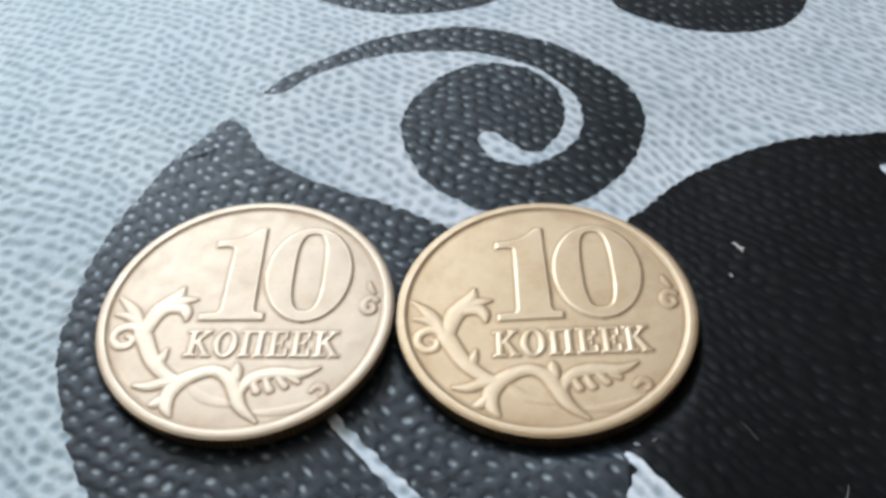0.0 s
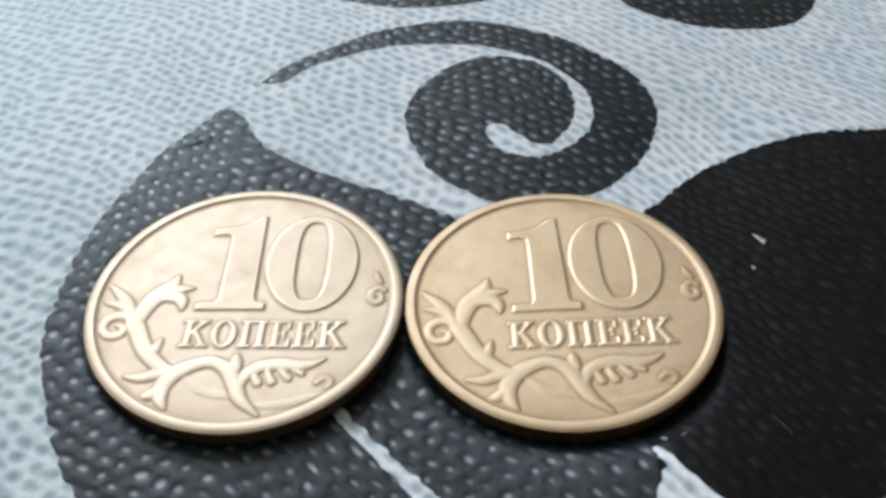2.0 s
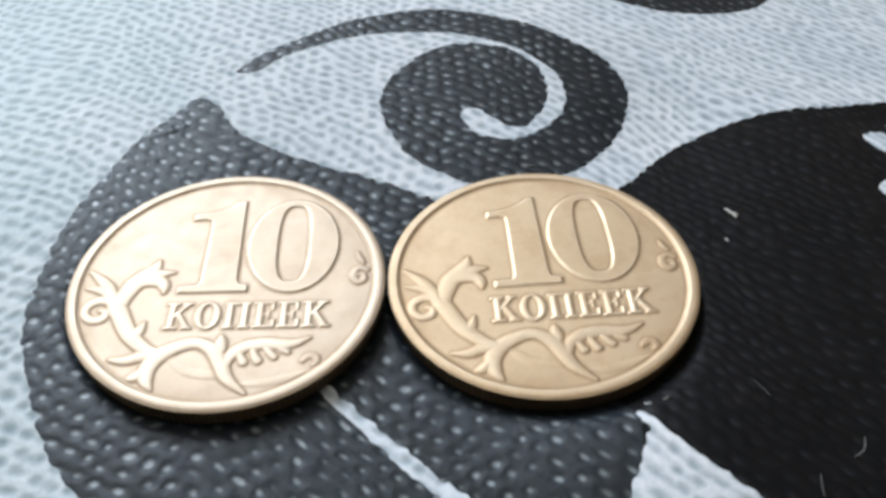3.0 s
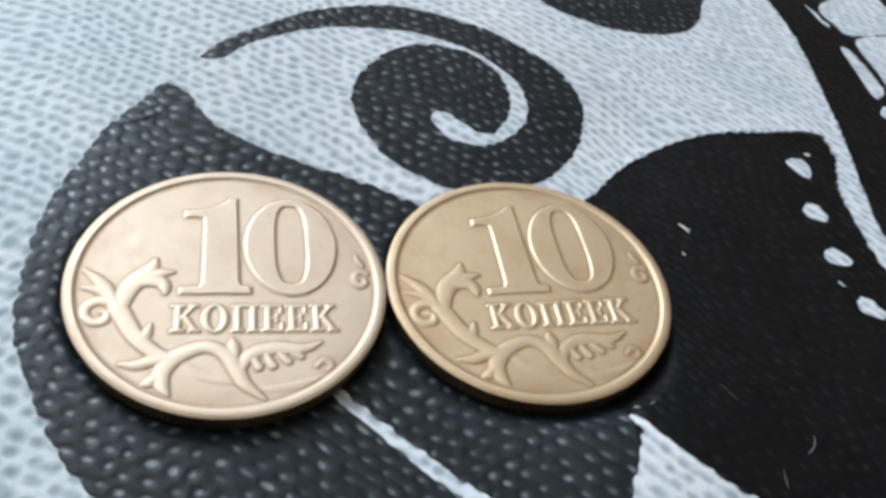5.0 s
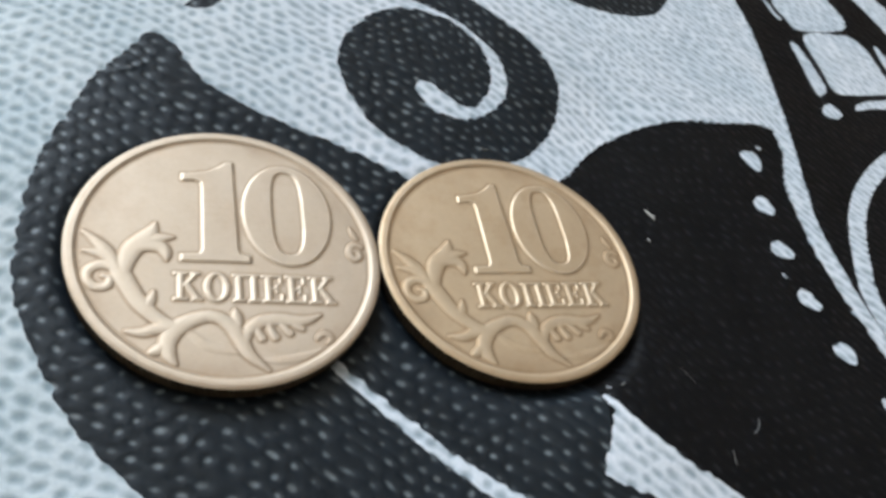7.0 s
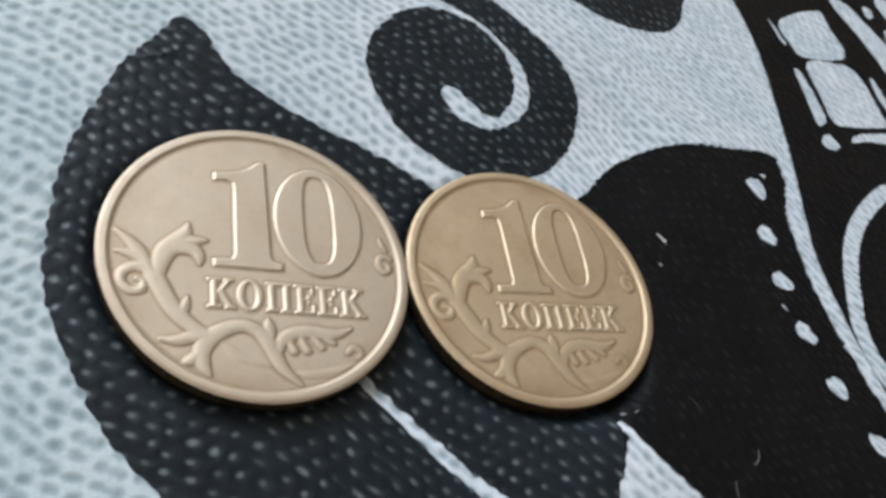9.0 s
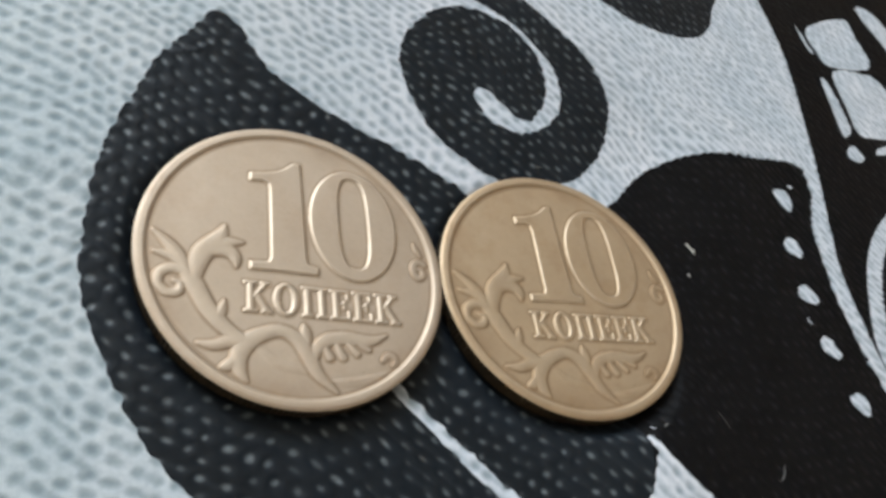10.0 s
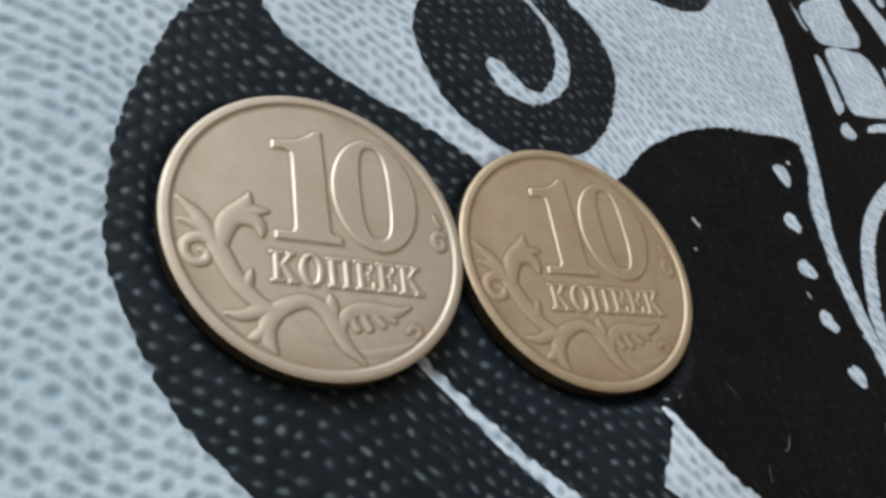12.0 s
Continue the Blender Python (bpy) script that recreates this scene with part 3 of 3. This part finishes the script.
def coin_sheet(sharp):
    """The struck face: its height and its pieces. sharp: how much of the relief is left."""
    s = Sheet(-8.82, 8.82, -8.82, 8.82, 0.063)
    r = np.hypot(s.x, s.y)

    def rect(x0, y0, x1, y1):
        return polygon(s, [(x0, y0), (x1, y0), (x1, y1), (x0, y1)], 2.0)

    def ellipse(x, y, rx, ry, power=2.0):
        a = np.linspace(0, 2 * np.pi, 64, endpoint=False)
        c, n = np.cos(a), np.sin(a)
        return polygon(s, np.stack([x + rx * np.sign(c) * abs(c) ** (2 / power), y + ry * np.sign(n) * abs(n) ** (2 / power)], 1), 3.0)

    def limb(pts, radii):
        p = smooth_line(pts, 6, False, [1.05 * q for q in radii])
        return stroke(s, p[:, :2], p[:, 2], 2.0)

    one = polygon(s, [(-2.68, 5.30), (-2.68, 4.78), (-1.95, 4.86), (-1.62, 4.72), (-1.56, 4.3), (-1.58, -0.12), (-1.72, -0.38), (-2.72, -0.46), (-2.72, -0.92), (1.10, -0.88), (1.10, -0.42),
                      (0.56, -0.3), (0.46, 0.0), (0.30, 6.40), (-0.16, 6.36), (-0.62, 5.92), (-1.2, 5.6), (-1.9, 5.42)], 3.0)
    zero = np.maximum(ellipse(3.40, 2.72, 2.66, 3.72), -ellipse(3.40, 2.86, 0.90, 3.05, 3.0))

    letters = []
    low = -3.47

    def letter(x, *pieces):
        letters.append(np.minimum.reduce([f(x) for f in pieces]))

    def bar(x0, y0, x1, y1):
        return lambda x: rect(x + x0, low + y0, x + x1, low + y1)

    def limb_at(x0, y0, x1, y1, w):
        return lambda x: stroke(s, [(x + x0, low + y0), (x + x1, low + y1)], [w, w], 2.0)

    k = (bar(0.2, 0, 0.52, 1.8), bar(0, 0, 0.72, 0.16), bar(0, 1.64, 0.72, 1.8), limb_at(0.55, 0.9, 1.12, 1.65, 0.09), limb_at(0.68, 1.02, 1.2, 0.15, 0.16),
         bar(0.95, 0, 1.5, 0.16), bar(0.88, 1.64, 1.38, 1.8))
    e = (bar(0.18, 0, 0.5, 1.8), bar(0, 1.63, 1.1, 1.8), bar(0.95, 1.25, 1.1, 1.7), bar(0, 0, 1.15, 0.17), bar(1.0, 0.1, 1.15, 0.55), bar(0.5, 0.84, 0.86, 0.98), bar(0.74, 0.66, 0.86, 1.15))
    pe = (bar(0.16, 0, 0.47, 1.8), bar(0.98, 0, 1.29, 1.8), bar(0, 1.62, 1.45, 1.8), bar(0, 0, 0.62, 0.16), bar(0.83, 0, 1.45, 0.16))
    letter(-3.07, *k)
    letter(-0.79, lambda x: np.maximum(ellipse(x, low + 0.9, 0.7, 0.95), -ellipse(x, low + 0.9, 0.34, 0.76)))
    letter(0.07, *pe)
    letter(1.67, *e)
    letter(2.97, *e)
    letter(4.28, *k)

    vine = np.minimum.reduce([
        # the bird-like head and its neck
        limb([(-5.62, -1.9), (-5.5, -1.05), (-5.22, -0.3), (-4.72, 0.3), (-4.3, 0.85), (-4.08, 1.5)], [0.3, 0.42, 0.5, 0.48, 0.34, 0.09]),
        limb([(-5.0, -0.1), (-4.3, 0.02), (-3.75, -0.1), (-3.5, -0.45), (-3.45, -0.88)], [0.36, 0.36, 0.34, 0.26, 0.08]),
        limb([(-4.55, 0.3), (-3.85, 0.52), (-3.12, 0.62)], [0.34, 0.28, 0.07]),
        # the stem
        limb([(-6.15, -1.5), (-5.72, -2.0), (-5.32, -2.75), (-4.85, -3.6), (-4.3, -4.25), (-3.6, -4.85), (-3.0, -5.15)], [0.26, 0.44, 0.44, 0.42, 0.38, 0.34, 0.34]),
        limb([(-4.5, -4.0), (-4.25, -3.55), (-4.08, -2.98)], [0.3, 0.24, 0.06]),
        # two leaves and a curl by the rim
        limb([(-7.75, 0.72), (-7.05, 0.1), (-6.5, -0.55), (-6.0, -1.55)], [0.1, 0.26, 0.32, 0.26]),
        limb([(-7.7, -0.5), (-6.9, -0.68), (-6.3, -1.05), (-5.85, -1.75)], [0.08, 0.22, 0.26, 0.26]),
        limb([(-5.75, -1.9), (-6.2, -1.5), (-6.8, -1.4), (-7.35, -1.75), (-7.4, -2.35), (-6.95, -2.78), (-6.4, -2.7), (-6.3, -2.25), (-6.65, -2.1)],
             [0.3, 0.26, 0.24, 0.23, 0.22, 0.22, 0.2, 0.16, 0.1]),
        # the arch
        limb([(-2.95, -7.3), (-3.3, -6.75), (-3.35, -6.0), (-2.95, -5.25), (-2.2, -4.72), (-1.3, -4.42), (-0.6, -4.6), (-0.05, -5.1), (0.35, -5.85), (0.78, -6.75), (1.75, -7.65)],
             [0.08, 0.32, 0.4, 0.42, 0.36, 0.32, 0.34, 0.38, 0.38, 0.3, 0.08]),
        limb([(-5.4, -5.42), (-4.6, -5.48), (-3.9, -5.25), (-3.2, -5.1)], [0.08, 0.24, 0.3, 0.34]),
        limb([(-4.15, -6.62), (-3.85, -6.5), (-3.55, -6.15)], [0.14, 0.26, 0.16]),
        limb([(0.14, -3.98), (0.18, -4.4), (0.3, -4.85)], [0.07, 0.26, 0.18]),
    ])
    feather = np.minimum.reduce([
        limb([(0.62, -6.2), (0.66, -5.6), (0.95, -5.05), (1.6, -4.66), (2.55, -4.52), (3.5, -4.6), (4.15, -4.5), (4.78, -4.2)], [0.12, 0.24, 0.3, 0.33, 0.33, 0.3, 0.2, 0.06]),
        limb([(1.2, -4.95), (1.3, -5.35), (1.48, -5.7)], [0.13, 0.17, 0.21]), limb([(1.85, -4.8), (2.0, -5.25), (2.2, -5.64)], [0.13, 0.17, 0.2]),
        limb([(2.5, -4.75), (2.75, -5.1), (3.02, -5.4)], [0.13, 0.16, 0.17]), limb([(3.1, -4.7), (3.4, -4.95), (3.72, -5.12)], [0.13, 0.14, 0.12]),
    ])
    curl_a = np.minimum(limb([(7.18, 1.95), (7.3, 1.55), (7.5, 1.2)], [0.06, 0.14, 0.08]),
                        limb([(7.72, 0.62), (7.35, 0.78), (7.0, 0.5), (6.98, 0.0), (7.25, -0.28), (7.55, -0.1), (7.5, 0.25), (7.25, 0.3)], [0.12, 0.15, 0.16, 0.17, 0.16, 0.14, 0.12, 0.08]))
    curl_b = limb([(4.5, -5.68), (4.8, -5.38), (5.15, -5.45), (5.25, -5.75), (5.05, -5.95)], [0.1, 0.16, 0.16, 0.13, 0.08])

    tendril = np.minimum(limb([(-2.3, -5.4), (-1.75, -5.95), (-1.1, -6.3), (-0.2, -6.5), (0.5, -6.6)], [0.14, 0.22, 0.22, 0.18, 0.1]),
                         limb([(1.5, -7.1), (2.6, -7.05), (3.6, -6.85), (4.6, -6.45)], [0.08, 0.18, 0.18, 0.07]))

    def plateau(sd, high, slope):
        k = np.clip(0.5 - sd / slope, 0, 1)
        return high * k * k * (3 - 2 * k)

    def dome(sd, high, wide):
        k = np.clip(-(sd - 0.06) / wide, 0, 1)
        return high * np.sqrt(k * (2 - k) + 1e-9)

    z = np.full(len(s.x), FIELD) - 0.0016 * (8 - np.minimum(r, 8)) ** 1.2
    raised = np.maximum.reduce([plateau(one, 0.10, 0.15), plateau(zero, 0.10, 0.15), *[plateau(f, 0.085, 0.14) for f in letters],
                                dome(vine, 0.09, 0.46), dome(feather, 0.08, 0.38), dome(curl_a, 0.07, 0.2), dome(curl_b, 0.045, 0.22), dome(tendril, 0.035, 0.26)])
    z = z + sharp * raised
    up = np.clip((r - RIM_IN + 0.12) / 0.26, 0, 1)
    z = z + (COIN_T - FIELD) * up * up * (3 - 2 * up)
    z = z - 0.012 * np.clip((r - 8.15) / 0.4, 0, 1) - 0.12 * np.clip((r - 8.5) / 0.26, 0, 1) ** 2
    z = z + 0.0022 * value_noise(s.x, s.y, 1.6, 21) + 0.0025 * value_noise(s.x, s.y, 0.35, 22)
    foot = np.minimum.reduce([abs(f - 0.07) for f in (one, zero, vine, feather, curl_a, curl_b, RIM_IN - 0.08 - r, *letters)])
    grime = np.clip(1 - foot / 0.16, 0, 1)
    tarnish = np.clip((r - 6.4) / 1.4, 0, 1) * (r < RIM_IN) * np.clip(0.35 + 0.4 * value_noise(s.x, s.y, 1.9, 23), 0, 1)
    ridges = np.minimum.reduce([abs(f + 0.06) for f in (one, zero, *letters)])
    rubbed = np.maximum(np.clip(1 - ridges / 0.12, 0, 1), 0.45 * np.clip(dome(np.minimum(vine, feather), 1.0, 0.46) - 0.5, 0, 0.5) / 0.5)
    rubbed = np.maximum(rubbed, np.clip(1 - abs(r - RIM_IN - 0.15) / 0.12, 0, 1) * 0.7) * np.clip(0.8 + 0.5 * value_noise(s.x, s.y, 1.1, 24), 0.2, 1)
    # 0: rubbed bright, 0.5: as the rest, 1: full of grime
    s.raise_to(z, 0.5 + 0.5 * np.where(rubbed > 0.02, -rubbed, np.maximum(grime, 0.75 * tarnish)))
    disc = r - 8.745
    rim = np.maximum(RIM_IN - r, disc)
    pieces = [("numeral", one), ("numeral", zero), *[("letter", f) for f in letters], ("vine", vine), ("feather", feather), ("curl", curl_a), ("curl", curl_b), ("tendril", np.maximum(tendril, -np.minimum(vine, feather)))]
    cut = [(n, np.maximum(f, r - RIM_IN)) for n, f in pieces]
    taken = rim
    done = [("rim", rim)]
    for n, f in cut:
        done.append((n, np.maximum(f, -taken)))
        taken = np.minimum(taken, f)
    done.append(("field", np.maximum(disc, -taken)))
    return s, done


def coin_edge():
    """The finely reeded edge and the underside."""
    bm = bmesh.new()
    n, rings = 360, []
    for z, r, cut in ((0.0, 8.2, 0), (0.0, 8.45, 0), (0.06, 8.66, 0), (0.14, 8.72, 1), (0.62, 8.74, 1), (0.98, 8.74, 1), (1.118, 8.747, 0)):
        ring = []
        for i in range(n):
            a = 2 * math.pi * i / n
            d = r - 0.05 * cut * (0.5 + 0.5 * math.cos(math.pi * i))
            ring.append(bm.verts.new((d * MM * math.cos(a), d * MM * math.sin(a), z * MM)))
        rings.append(ring)
    for a, b in zip(rings, rings[1:]):
        for i in range(n):
            bm.faces.new((a[i], a[(i + 1) % n], b[(i + 1) % n], b[i]))
    bm.faces.new(rings[0][::-1])
    return bm


def coin(x, slopes, turn, mat, sharp, label):
    c = tagged(new("coin"), label, "coin", "two coins side by side")
    a, b = slopes
    z_axis = Vector((-a, -b, 1)).normalized()
    x_axis = Vector((math.cos(radians(turn)), math.sin(radians(turn)), 0))
    x_axis = (x_axis - z_axis * x_axis.dot(z_axis)).normalized()
    y_axis = z_axis.cross(x_axis)
    m = Matrix((x_axis, y_axis, z_axis)).transposed().to_4x4()
    c.matrix_world = Matrix.Translation(Vector((x, 0, BASE + COIN_T)) * MM - z_axis * COIN_T * MM) @ m
    face, face_pieces = coin_sheet(sharp)
    for name, sd in face_pieces:
        mesh_object(name, face.piece(name, sd), mat, c)
    # the edge's dark colour holds its shade along with the grime
    edge = part("reeded_edge", coin_edge(), EDGE, c, "grimy reeded edge, darkened in colour for shade")
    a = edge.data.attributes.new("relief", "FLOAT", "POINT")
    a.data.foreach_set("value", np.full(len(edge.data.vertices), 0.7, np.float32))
    return c


coin(-COIN_X, TILTS[0], 0.0, BRASS_PALE, 0.9, "pale worn brass ten-kopeck coin lying on the black leaf print")
coin(COIN_X, TILTS[1], 0.8, BRASS_BROWN, 0.78, "browner worn brass ten-kopeck coin touching its paler neighbour")


# ---- lint ----
def lint(points, width, label, mat=LINT):
    """A fibre lying on the cloth."""
    p = smooth_line(points, 5)
    bm = bmesh.new()
    rings = []
    z = lie(p[:, 0], p[:, 1]) + 0.02
    for i, (x, y) in enumerate(p):
        w = width * (0.35 + 0.65 * math.sin(math.pi * (i + 0.5) / len(p)))
        d = p[min(i + 1, len(p) - 1)] - p[max(i - 1, 0)]
        d = d / np.linalg.norm(d)
        rings.append([bm.verts.new(((x - d[1] * w * math.cos(k)) * MM, (y + d[0] * w * math.cos(k)) * MM, (z[i] + w * math.sin(k)) * MM)) for k in np.linspace(0, 2 * np.pi, 6, endpoint=False)])
    for a, b in zip(rings, rings[1:]):
        for k in range(6):
            bm.faces.new((a[k], a[(k + 1) % 6], b[(k + 1) % 6], b[k]))
    bm.faces.new(rings[0])
    bm.faces.new(rings[-1][::-1])
    tagged(part("lint", bm, mat, None), label, "lint", "bits of lint on the cloth")


lint([(20.95, 5.5), (21.2, 5.15), (21.45, 4.6)], 0.08, "white fleck of lint on the black petal print")
lint([(21.25, 5.0), (21.6, 4.9)], 0.07, "tiny white lint beside a bigger fleck")
lint([(20.25, 2.85), (20.4, 2.6)], 0.07, "tiny white lint speck on black print")
lint([(23.1, -11.2), (22.8, -11.9), (22.2, -12.3)], 0.03, "thin pale fibre on the black petal print", FIBRE)
lint([(18.5, -7.7), (18.9, -8.3), (19.2, -8.9)], 0.015, "thin faint fibre on the black petal print", FIBRE)
lint([(9.1, 10.5), (9.4, 10.4), (9.75, 10.42)], 0.05, "tiny pale lint on the foot of the black scroll", FIBRE)
lint([(20.2, -13.2), (20.05, -13.8), (20.0, -14.3)], 0.018, "thin faint fibre lying on deep black print", FIBRE)
lint([(13.75, -8.95), (14.05, -8.8)], 0.06, "small grey lint beside the pale wedge's tip", FIBRE)
